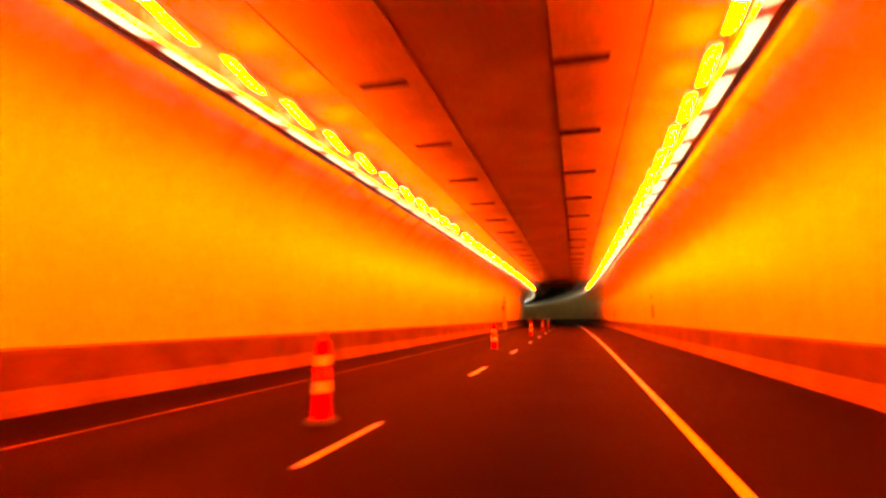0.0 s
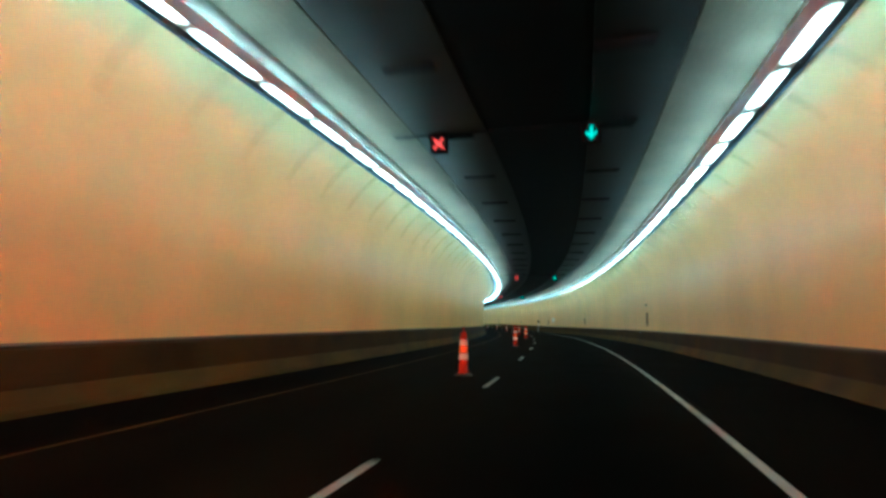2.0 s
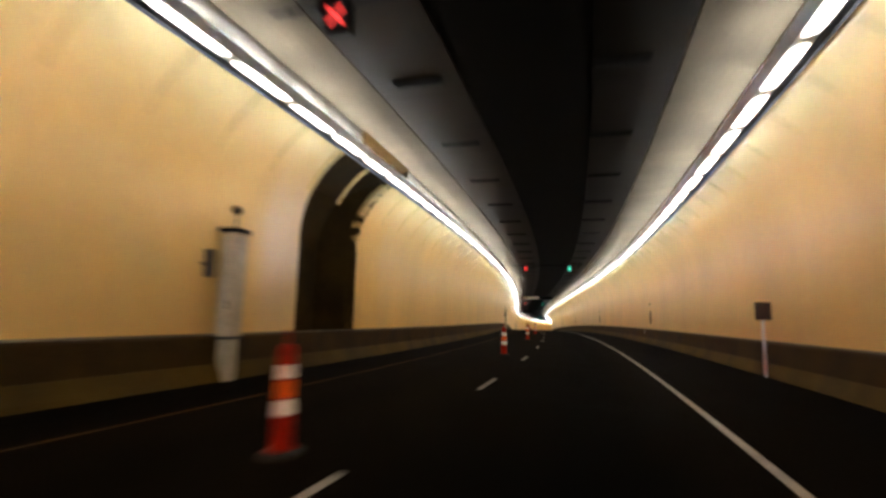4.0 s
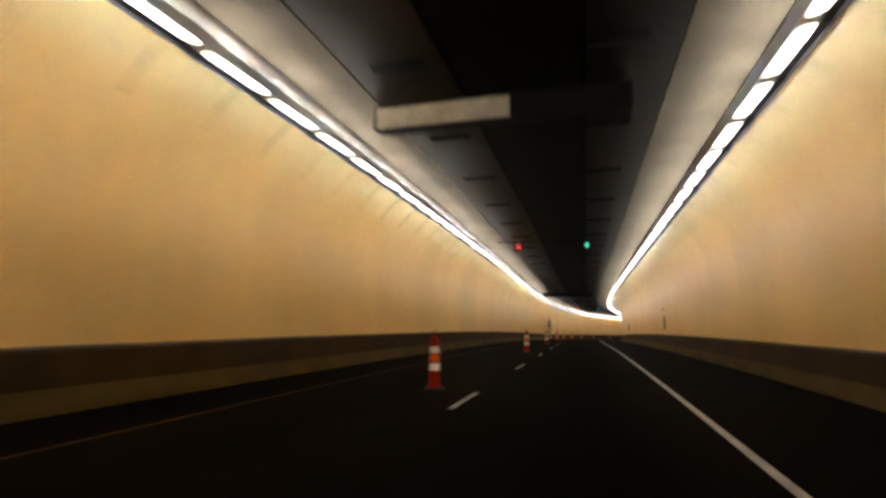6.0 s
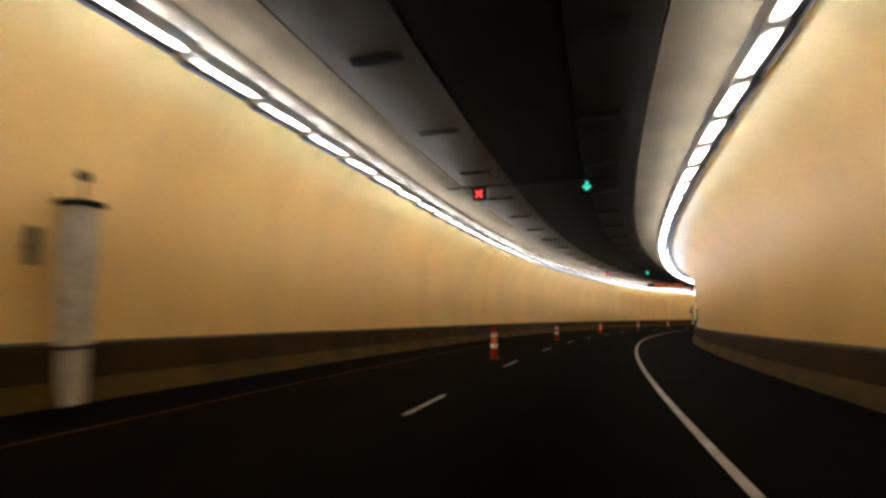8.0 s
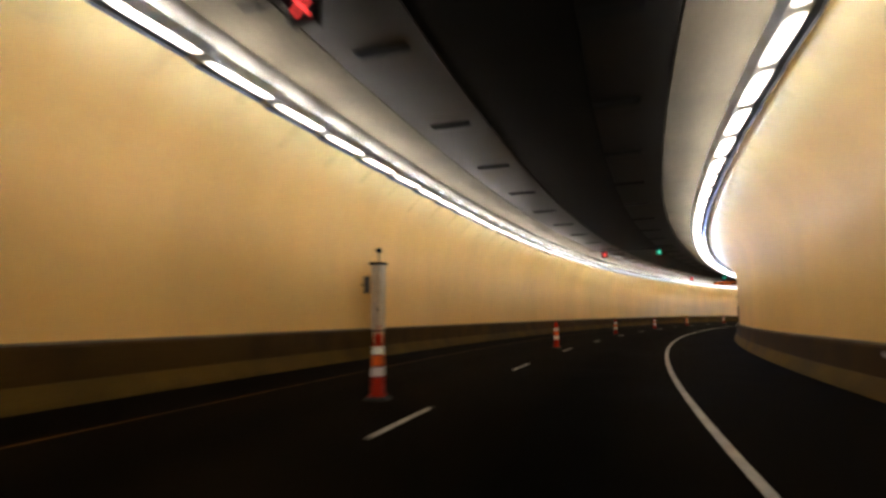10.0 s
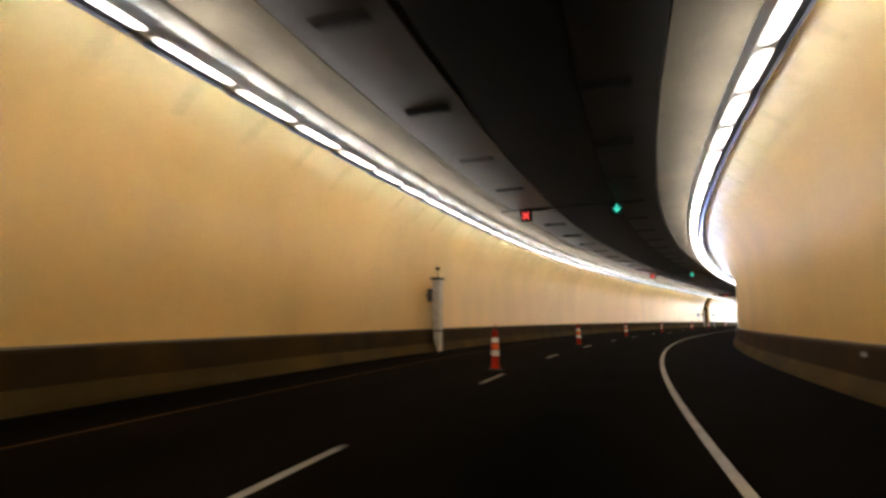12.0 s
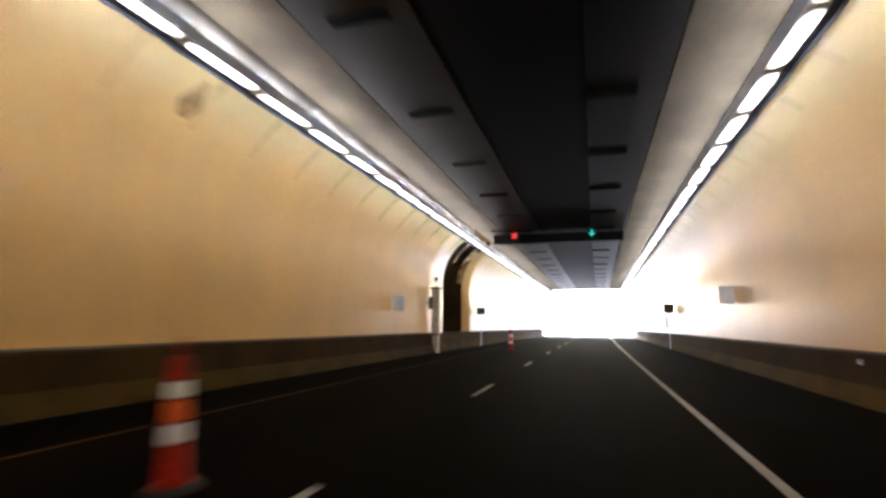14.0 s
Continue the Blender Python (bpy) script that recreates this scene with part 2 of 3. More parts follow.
road_data = sweep([(LEFT - 0.6, 0), (RIGHT + 0.6, 0), (RIGHT + 0.6, -0.4), (LEFT - 0.6, -0.4)], START, EXIT, (EXIT - START) / 300)
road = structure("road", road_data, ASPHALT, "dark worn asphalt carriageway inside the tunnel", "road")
lane_uv = road.data.uv_layers.new(name="lane")
for loop in road.data.loops:
    lane_uv.data[loop.index].uv = ((LEFT - 0.6) if loop.vertex_index % 4 in (0, 3) else (RIGHT + 0.6), START + (loop.vertex_index // 4) * (EXIT - START) / 300)


ARC, ARC_Z = 2.33, 3.0


def rounded(z):
    """How far the wall stands outside the barrier's foot at that height: upright, then a round haunch."""
    return 0.30 - (ARC - math.sqrt(ARC ** 2 - max(0.0, z - ARC_Z) ** 2))


WALL_Z = [0.74, 1.2, 1.8, 2.4] + [ARC_Z + ARC * math.sin(radians(a)) for a in np.linspace(0, 69, 17)]
WALL_IN = [(rounded(z), z) for z in WALL_Z]
WALL_IN.append((WALL_IN[-1][0], CEIL - 0.005))
SPLIT = 18  # the enamelled wall ends here and bare concrete goes on to the ceiling

for name, foot, out in (("barrier_left", LEFT, -1), ("barrier_right", RIGHT, 1)):
    # toe colour is lighter than the upper face: dust plus the slope's light painted in
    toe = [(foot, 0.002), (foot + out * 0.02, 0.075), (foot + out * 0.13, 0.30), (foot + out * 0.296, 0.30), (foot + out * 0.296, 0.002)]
    structure(name.replace("barrier", "barrier_toe"), sweep(toe, START, EXIT, flip=out > 0), TOE if out > 0 else LEFT_TOE, "dusty sloping concrete toe of the safety barrier, lightened for its upward slope", "barrier")
    prof = [(foot + out * 0.133, 0.302), (foot + out * 0.17, 0.74), (foot + out * 0.20, 0.775), (foot + out * 0.296, 0.78), (foot + out * 0.296, 0.302)]
    structure(name, sweep(prof, START, EXIT, flip=out > 0), CONCRETE, "sooty dark brown concrete safety barrier along the wall foot", "barrier")

for name, foot, out in (("trim_left", LEFT, -1), ("trim_right", RIGHT, 1)):
    prof = [(foot + out * 0.185, 0.784), (foot + out * 0.185, 0.80), (foot + out * 0.20, 0.812), (foot + out * 0.296, 0.815), (foot + out * 0.296, 0.784)]
    structure(name, sweep(prof, START, EXIT, flip=out > 0), LEDGE, "narrow pale concrete ledge on top of the barrier", "trim")

for name, foot, out, holes in (("wall_left", LEFT, -1, NICHES), ("wall_right", RIGHT, 1, ())):
    low = WALL_IN[:SPLIT + 1]
    prof = [(foot + out * a, z) for a, z in low] + [(foot + out * (a + 0.30), z + 0.1) for a, z in reversed(low)] + [(foot + out * 0.6, 0.0), (foot + out * 0.3, 0.0)]
    ends = [START] + [e for h in holes for e in h] + [EXIT]
    runs = [sweep(prof, a, b, flip=out > 0) for a, b in zip(ends[::2], ends[1::2])]
    ob = structure(name, joined(runs), WALL_TILE, "tan enamelled curved tunnel wall with faint stains", "wall")
    high = WALL_IN[SPLIT:]
    prof = [(foot + out * (a + 0.012 * (i == 0)), z) for i, (a, z) in enumerate(high)] + [(foot + out * (a + 0.28), z + 0.3) for a, z in reversed(high)]
    runs = [sweep(prof, a, b, flip=out > 0) for a, b in zip(ends[::2], ends[1::2])]
    cove = structure(name.replace("wall", "ceiling_cove"), joined(runs), COVE, "pale grey concrete cove above the wall", "ceiling")
    for p in (*ob.data.polygons, *cove.data.polygons):
        p.use_smooth = len(p.vertices) == 4

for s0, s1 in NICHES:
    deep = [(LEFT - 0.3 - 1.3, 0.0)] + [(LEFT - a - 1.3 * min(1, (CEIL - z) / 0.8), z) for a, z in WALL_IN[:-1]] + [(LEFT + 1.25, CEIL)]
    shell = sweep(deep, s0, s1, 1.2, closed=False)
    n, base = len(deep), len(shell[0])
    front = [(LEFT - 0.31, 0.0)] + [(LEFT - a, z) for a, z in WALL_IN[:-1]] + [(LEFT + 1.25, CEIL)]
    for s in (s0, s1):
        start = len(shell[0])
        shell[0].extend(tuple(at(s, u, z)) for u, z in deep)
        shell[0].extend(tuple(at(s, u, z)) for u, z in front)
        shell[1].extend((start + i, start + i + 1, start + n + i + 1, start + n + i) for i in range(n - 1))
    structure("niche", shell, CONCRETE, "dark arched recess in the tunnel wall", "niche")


def panel(s0, s1, u0, u1, z0, z1):
    v = [tuple(at(s, u, z)) for s in (s0, s1) for u in (u0, u1) for z in (z0, z1)]
    return v, [(0, 1, 3, 2), (4, 6, 7, 5), (0, 4, 5, 1), (2, 3, 7, 6), (0, 2, 6, 4), (1, 5, 7, 3)]


BAY = 3.392
STRIPS = ((LEFT + 1.16, -2.035), (-2.005, -0.34), (1.93, 3.315), (3.345, RIGHT - 1.16))
bays = np.arange(-10.926, EXIT - 0.1, BAY)
# inner panels beyond the entrance stretch are darker copies, with the ceiling's shade in their colour
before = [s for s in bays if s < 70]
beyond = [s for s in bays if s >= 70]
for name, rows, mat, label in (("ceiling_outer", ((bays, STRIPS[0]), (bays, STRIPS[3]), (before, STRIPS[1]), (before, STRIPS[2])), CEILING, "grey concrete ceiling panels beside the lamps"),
                               ("ceiling_inner", ((beyond, STRIPS[1]),), SHADED_PANEL, "concrete ceiling panels beside the duct, painted darker for their shade"),
                               ("ceiling_driving_lane", ((beyond, STRIPS[2]),), DEEP_SHADE_PANEL, "concrete ceiling panels over the driving lane, painted near black for shade")):
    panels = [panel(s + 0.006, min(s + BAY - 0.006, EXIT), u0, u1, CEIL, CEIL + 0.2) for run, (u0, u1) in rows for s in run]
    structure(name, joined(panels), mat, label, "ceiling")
DUCT_FORM = [(LEFT + 1.2, CEIL + 0.21), (-0.35, CEIL + 0.21), (-0.33, CEIL + 0.03), (1.92, CEIL + 0.03), (1.94, CEIL + 0.21), (RIGHT - 1.2, CEIL + 0.21), (RIGHT - 1.2, CEIL + 0.5), (LEFT + 1.2, CEIL + 0.5)]
# one duct in two tones: lit by the entrance lamps, then soot plus painted shade
structure("ceiling_duct_entrance", sweep(DUCT_FORM, START, 70), LIT_DUCT, "grey-brown ventilation duct strip in the ceiling, lit copy of the dark one", "duct")
structure("ceiling_duct", sweep(DUCT_FORM, 70.01, EXIT), SHADED_DUCT, "ventilation duct strip in the ceiling, soot and shade painted near black", "duct")
# the tunnel runs on behind; an unseen wall is added to close the shell
structure("added_end_wall", sweep([(LEFT - 1, -0.4), (RIGHT + 1, -0.4), (RIGHT + 1, 7), (LEFT - 1, 7)], START - 0.6, START - 0.05, 0.3), CONCRETE, "unseen plain wall added to close the tunnel behind", "wall")

# ---- road markings ----
CYCLE, PHASE, DASH = 6.698, -2.361, 1.72


def white_edge(s):
    return 3.226 + float(np.interp(s, [28, 48, 62, 82, 112, 132], [0, -0.16, -0.23, -0.15, -0.07, 0]))


def lane_shift(s):
    return float(np.interp(s, [84, 97, 124, 140], [0, -0.13, -0.13, 0]))


def ribbon(offset, width, s0, s1, z=0.005, step=1.0):
    count = max(2, int((s1 - s0) / step) + 1)
    v, f = [], []
    for s in np.linspace(s0, s1, count):
        u = offset(s)
        v += [at(s, u - width / 2, z), at(s, u + width / 2, z)]
    f = [(2 * i, 2 * i + 1, 2 * i + 3, 2 * i + 2) for i in range(count - 1)]
    return v, f


structure("edge_line_white", ribbon(white_edge, 0.098, START, 630), WHITE_PAINT, "solid white painted edge line on the road", "road marking")
structure("edge_line_yellow", ribbon(lambda s: -2.853, 0.075, START, 630), YELLOW_PAINT, "solid yellow painted edge line on the road", "road marking")
for n in range(-1, 90):
    s0 = n * CYCLE + PHASE
    if START + 1 < s0 < 620:
        tagged(new("lane_dash", mesh("lane_dash", *ribbon(lane_shift, 0.09, s0, s0 + DASH, step=0.5), WHITE_PAINT)), "white painted lane dash on the asphalt", "road marking", "lane dashes", "structure")

# ---- outside the portal ----
def outside():
    s = EXIT + 1
    c = at(s, 0, 0)
    m = Matrix.Translation(c) @ Matrix.Rotation(heading(s), 4, "Z")
    v, f = [], []
    xs = [-900, -300, -80, -30, -12, -6.2, 7.6, 14, 32, 90, 300, 900]
    ys = [-0.5, 40, 120, 300, 700, 1500]
    for y in ys:
        for x in xs:
            side = max(0, abs(x - MID) - 8)
            v.append(m @ Vector((x, y, -0.03 + min(side * 0.35, 45) * (0.4 + 0.6 * noise.noise((x * 0.02, y * 0.01, 0)) ** 2))))
    w = len(xs)
    f = [(j * w + i, j * w + i + 1, j * w + w + i + 1, j * w + w + i) for j in range(len(ys) - 1) for i in range(w - 1)]
    structure("ground", (v, f), ROCK, "sunlit pale rocky ground beyond the portal", "ground")
    # the outside road is made pale to throw daylight onto the ceiling within
    structure("pavement", sweep([(LEFT - 0.6, 0), (RIGHT + 0.6, 0), (RIGHT + 0.6, -0.4), (LEFT - 0.6, -0.4)], EXIT + 0.002, 632, 4.0), BOUNCE_PALE, "sunlit carriageway outside the portal, made pale to bounce daylight inward", "road")
    hole = [(LEFT - 0.62, -0.4), (LEFT - 0.62, 3.2), (LEFT + 1.2, CEIL + 0.3), (RIGHT - 1.2, CEIL + 0.3), (RIGHT + 0.62, 3.2), (RIGHT + 0.62, -0.4)]
    outer = [(-60, -0.4), (-60, 12), (-20, 16), (20, 16), (60, 12), (60, -0.4)]
    vv = [at(s0, u, z) for s0 in (EXIT - 0.3, EXIT + 0.5) for ring in (hole, outer) for u, z in ring]
    ff = []
    for i in range(5):
        ff += [(i, i + 1, 6 + i + 1, 6 + i), (12 + i, 18 + i, 19 + i, 13 + i), (i, 12 + i, 13 + i, i + 1), (6 + i, 7 + i, 19 + i, 18 + i)]
    structure("portal_facade", (vv, ff), CONCRETE, "concrete portal wall at the tunnel mouth", "wall")


outside()

# ---- tunnel lamps ----
LAMP_STEP, LAMP_U, LAMP_Z = 1.529, (-3.012, 4.463), 4.73
LAMP_PHASE = (-0.51 + LAMP_STEP / 2, -0.74 + LAMP_STEP / 2)


def lens_data(length, width, depth, z, sign):
    """A shallow bowed lens with round ends."""
    hw, n, e = width / 2, 6, length / 2
    r = hw * 0.95
    rows = [(-e + r * (1 - math.cos(k)), math.sin(k)) for k in (0.25, 0.6, 1.0, math.pi / 2)]
    rows += [(-y, k) for y, k in reversed(rows)]
    v = [(-hw * k * math.cos(math.pi * i / n), y, z + sign * depth * math.sin(math.pi * i / n) * k) for y, k in rows for i in range(n + 1)]
    q = [(r * (n + 1) + i, r * (n + 1) + i + 1, (r + 1) * (n + 1) + i + 1, (r + 1) * (n + 1) + i) for r in range(len(rows) - 1) for i in range(n)]
    return v, q if sign < 0 else [tuple(reversed(f)) for f in q]


def trough(length, section):
    """A folded sheet of the lamp's length; section: (across, up) corners of a closed outline."""
    n = len(section)
    v = [(x, y, z) for y in (-length / 2, length / 2) for x, z in section]
    return v, [(k, (k + 1) % n, n + (k + 1) % n, n + k) for k in range(n)] + [tuple(reversed(range(n))), tuple(range(n, 2 * n))]


def shade_fin():
    """A low made-up fin on the round wall below the lamp that tapers downwards and stands in for a streak of shade."""
    zs = np.linspace(4.95, 4.05, 8)
    wall, proud = [], []
    for k, z in enumerate(zs):
        x, rise = LEFT - rounded(z) - LAMP_U[0], math.asin((z - ARC_Z) / ARC)
        off = 0.030 * (1 - k / 7) + 0.001
        wall.append((x - 0.01, z - LAMP_Z))
        proud.append((x + off * math.cos(rise), z - LAMP_Z - off * math.sin(rise)))
    return wall[::-1] + proud


def lamp_meshes(length, width, mat, side, upper, lip=0.17, wing=0.15, end=0.035, pitch=0.0):
    """A steel trough with a wing to the wall and a raised lip to the road, a lens below, a narrow one above and a plate
    at each end. White ones also carry an added wall strip and made-up shade ribs.
    """
    rot = Matrix.Rotation(TILT * side, 4, "Y")
    w = width / 2
    turned = lambda d: ([rot @ Vector((p[0] * side, p[1], p[2])) for p in d[0]], [tuple(reversed(f)) for f in d[1]] if side < 0 else d[1])
    hood = [(-w - wing - 0.045, -0.035), (-w - wing - 0.0015, -0.035), (-w - wing - 0.0015, -0.080), (-w - wing + 0.008, -0.080), (-w - wing + 0.008, -0.03),
            (-w - 0.002, -0.001), (-w - 0.002, 0.008), (-w - wing - 0.045, -0.026)]
    hood = hood if upper is UPLIGHT else [(-w - wing, -0.006), (-w - 0.002, -0.001), (-w - 0.002, 0.008), (-w - wing, 0.002)]
    skin = [(-w, 0.0), (w, 0.004), (w + lip * 0.5, -0.028), (w + lip, lip), (w + lip - 0.008, lip + 0.008), (w - 0.02, 0.03), (-w * 0.6, 0.022), (-w, 0.008)]
    plate = [(-w - wing, 0.03), (-w - wing, -0.06 if upper is UPLIGHT else -0.012), (-w - 0.02, -end), (w + 0.02, -end), (w + lip, lip), (w * 0.5, 0.06)]
    # the upright back plate is an added screen between upper lens and wall
    body = joined([turned(trough(length + pitch, skin)), turned(box_data(-w * 0.8, w * 0.8, -length / 2, length / 2, 0.031, 0.09, 0.012)), turned(box_data(-w - 0.012, -w - 0.004, -length / 2 - pitch / 2, length / 2 + pitch / 2, 0.01, 0.02 + lip * 1.4))])
    cap = turned(([(x, y + length / 2 + pitch / 2 + 0.008, z) for x, y, z in trough(0.014, plate)[0]], trough(0.014, plate)[1]))
    out = [("housing", mesh("housing", *body, STEEL)), ("hood", mesh("hood", *turned(trough(length + pitch, hood)), HOOD)), ("lens", mesh("lens", *turned(lens_data(length, width, 0.014, 0.002, -1)), mat, True)), ("end_plate", mesh("end_plate", *cap, DARK_METAL))]
    if upper is UPLIGHT:
        hanger = [(-w - 0.05, -0.004), (-w - 0.03, -0.004), (-w - 0.03, 0.45), (-w - 0.05, 0.45)]
        # the plate on top is unseen, put there to cast bars across the ceiling
        v, f = joined([trough(0.024, hanger), trough(0.03, [(-w, 0.092), (w, 0.092), (w * 0.7, 0.26), (-w * 0.7, 0.26)])])
        rib = trough(0.085, shade_fin())
        rib = ([(x * side, y + length / 2 + pitch / 2 + 0.016, z) for x, y, z in rib[0]], [tuple(reversed(q)) for q in rib[1]] if side < 0 else rib[1])
        out.append(("wall_rib", mesh("wall_rib", *rib, SHADE_TAN)))
        v = [(x * side, y + length / 2 + pitch / 2 + 0.016, z) for x, y, z in v]
        # unseen glowing strip added on the wall side to brighten the upper wall
        out.append(("wall_lens", mesh("wall_lens", *turned(box_data(-w - wing - 0.008, -w - wing - 0.002, -0.6, 0.6, -0.066, -0.037)), ADDED_WASH)))
        out.append(("bracket", mesh("bracket", v, [tuple(reversed(q)) for q in f] if side < 0 else f, STEEL)))
    if upper:
        out.append(("upper_lens", mesh("upper_lens", *turned(lens_data(length * 0.8, width * 0.4, 0.02, 0.092, 1)), upper, True)))
    return out


TILT = radians(9)
for side, u in enumerate(LAMP_U):
    out = 1 if side == 0 else -1
    slim = lamp_meshes(1.24, 0.25, LAMP, out, UPLIGHT, 0.03, 0.10, 0.022, 0.26)
    broad = lamp_meshes(1.24, 0.25, LAMP, out, UPLIGHT, 0.11, 0.105, 0.022, 0.26)
    rest = {name: [] for name, me in broad}
    for n in range(-8, 380):
        s = n * LAMP_STEP + LAMP_PHASE[side]
        if not START + 0.8 < s < EXIT - 0.8:
            continue
        m = stand(s, u, LAMP_Z)
        if s < 216:
            lamp = thing("tunnel_lamp", m, "white linear tunnel lamp in a grey steel housing", "lamp", "white wall lamps")
            for name, me in (slim if s < 69 else broad):
                part(name, me, lamp, "glowing lens or added wash strip" if "lens" in name else "")
        else:
            for name, me in broad:
                rest[name].append(([m @ p.co for p in me.vertices], [tuple(p.vertices) for p in me.polygons]))
    row = tagged(new("tunnel_lamp_row"), "row of white linear tunnel lamps under the ceiling", "lamp", "white wall lamps", "stuff")
    for name, me in broad:
        part(name, mesh(name, *joined(rest[name]), me.materials[0], "lens" in name), row)

# extra orange lamps near the entrance
SODIUM_S = list(np.arange(START + 1, 22, 1.529)) + [s + d for s in np.arange(23, 34, 3.06) for d in (0, 1.1)] + [s + d for s in np.arange(36, 68, 3.9) for d in (0, 0.95)]
for side, u in enumerate((-2.56, 4.157)):
    pieces = lamp_meshes(0.8, 0.19, SODIUM, 1 if side == 0 else -1, SODIUM_UP, 0.02, 0.03, 0.02)
    weak = mesh("lens", [v.co for v in pieces[2][1].vertices], [tuple(f.vertices) for f in pieces[2][1].polygons], SODIUM_END, True)
    for s in SODIUM_S:
        lamp = thing("sodium_lamp", stand(s, u, 4.80) @ Matrix.Rotation(radians(-11 if s < 60 else -17), 4, "X"), "orange sodium tunnel lamp in a steel housing", "lamp", "orange entrance lamps")
        for name, me in pieces:
            if name == "upper_lens" and s > 62:
                continue
            ob = part(name, me, lamp, "glowing orange lens" if "lens" in name else "")
            if name == "lens" and s > 60:
                ob.data = weak

# ---- traffic cones ----
def cone_parts():
    def shell(z0, z1, r0, r1, mat, name):
        return mesh(name, *lathe([(r0, z0), (r1, z1)], 20, False), mat, True)
    r = lambda z: 0.100 - 0.036 * z / 0.95
    base = mesh("base", *joined([lathe([(0.19, 0.0), (0.19, 0.025), (0.17, 0.04), (0.115, 0.06)], 8)]), RUBBER)
    body = mesh("body", *lathe([(r(0.05) + 0.03, 0.05), (r(0.09), 0.09), (r(0.88), 0.88), (r(0.91) - 0.012, 0.91), (0.03, 0.92), (0.013, 0.93), (0.011, 1.03), (0.014, 1.04), (0.008, 1.05)], 20), ORANGE, True)
    low = shell(0.335, 0.46, r(0.335) + 0.004, r(0.46) + 0.004, REFLECT, "white_band")
    high = shell(0.635, 0.745, r(0.635) + 0.004, r(0.745) + 0.004, REFLECT, "white_band")
    glow = shell(0.48, 0.615, r(0.48) + 0.003, r(0.615) + 0.003, ORANGE_SHEET, "orange_band")
    return base, body, low, high, glow


CONE = cone_parts()
# dash cycles along the way and offset from the lane line
CONES = [(1.24, -0.66), (3.26, -0.83), (5.30, -0.60), (7.20, -0.60), (9.30, -0.62), (11.29, -0.84), (13.27, -0.76), (15.29, -0.78), (17.28, -0.61), (19.42, -0.9),
         (21.3, -0.8), (23.3, -0.7), (25.3, -0.8), (27.3, -0.9), (29.3, -0.7), (31.24, -0.65), (33.5, -1.03), (35.28, -0.8), (37.30, -0.68), (39.28, -0.75),
         (41.25, -0.7), (43.3, -0.8), (45.3, -0.8), (47.3, -0.7), (49.3, -0.9), (51.4, -0.8), (53.61, -0.85), (55.30, -0.72), (57.31, -0.92), (59.2, -0.5),
         (61.35, -0.6), (63.27, -0.56), (65.27, -0.76), (67.5, -0.9), (69.37, -0.38), (71.26, -0.54), (73.26, -0.72), (75.27, -0.80), (77.26, -0.54), (79.20, -0.90), (82.25, -1.74)]
for n, (cycle, u) in enumerate(CONES):
    s = cycle * CYCLE + PHASE
    cone = thing("traffic_cone", stand(s, u + lane_shift(s), 0.0, 17 * n), "slim orange traffic cone with white bands and black base", "traffic cone", "cones along the lane line")
    part("base", CONE[0], cone, "black rubber base")
    sleeve = part("body", CONE[1], cone)
    for name, me in zip(("white_band", "white_band", "orange_band"), CONE[2:]):
        part(name, me, sleeve)


# ---- ceiling vents ----
def vent_parts():
    frame_me = mesh("vent_frame", *joined([box_data(-0.46, 0.46, -0.10, -0.08, -0.04, -0.002), box_data(-0.46, 0.46, 0.08, 0.10, -0.04, -0.002), box_data(-0.46, -0.44, -0.08, 0.08, -0.04, -0.002), box_data(0.44, 0.46, -0.08, 0.08, -0.04, -0.002)]), BLACK)
    back = mesh("backing", *box_data(-0.44, 0.44, -0.08, 0.08, -0.012, -0.002), BLACK)
    slat = mesh("slat", *box_data(-0.44, 0.44, -0.012, 0.012, -0.034, -0.016), BLACK)
    return frame_me, back, slat


VENT = vent_parts()
for k, s in enumerate(bays[:-1]):
    for u in (-1.12, 2.38):
        vent = thing("ceiling_vent", stand(s + BAY - 0.60, u, CEIL), "black slotted air vent in the grey ceiling", "vent", "ceiling vents")
        part("frame", VENT[0], vent)
        part("backing", VENT[1], vent)
        for y in (-0.035, 0.035):
            part("slat", VENT[2], vent, m=pose(0, y, 0))

# ---- lane signals ----
def arrow_data():
    pts = [(-0.035, 0.15), (0.035, 0.15), (0.035, -0.02), (0.10, 0.05), (0.13, 0.0), (0.0, -0.15), (-0.13, 0.0), (-0.10, 0.05), (-0.035, -0.02)]
    return [(x, 0.0, z) for x, z in pts], [tuple(range(len(pts)))]


def cross_data():
    v, f = [], []
    for a in (45, -45):
        c, d = math.cos(radians(a)), math.sin(radians(a))
        base = len(v)
        v += [(x * c - z * d, -0.001 * (a > 0), x * d + z * c) for x, z in ((-0.16, -0.028), (0.16, -0.028), (0.16, 0.028), (-0.16, 0.028))]
        f.append((base, base + 1, base + 2, base + 3))
    return v, f


SIGNAL_BODY = mesh("body", *box_data(-0.20, 0.20, -0.06, 0.10, -0.22, 0.22, 0.015), BLACK)
SIGNAL_HOOD = mesh("hood", *joined([box_data(-0.20, 0.20, -0.20, -0.062, 0.20, 0.212), box_data(-0.20, -0.188, -0.20, -0.062, 0.02, 0.20), box_data(0.188, 0.20, -0.20, -0.062, 0.02, 0.20)]), BLACK)
SIGNAL_ARROW = mesh("arrow", *arrow_data(), GREEN_LIGHT)
SIGNAL_CROSS = mesh("cross", *cross_data(), RED_LIGHT)
SIGNAL_STEM = mesh("stem", *box_data(-0.03, 0.03, -0.02, 0.04, 0.21, CEIL - 5.14, 0), DARK_METAL)
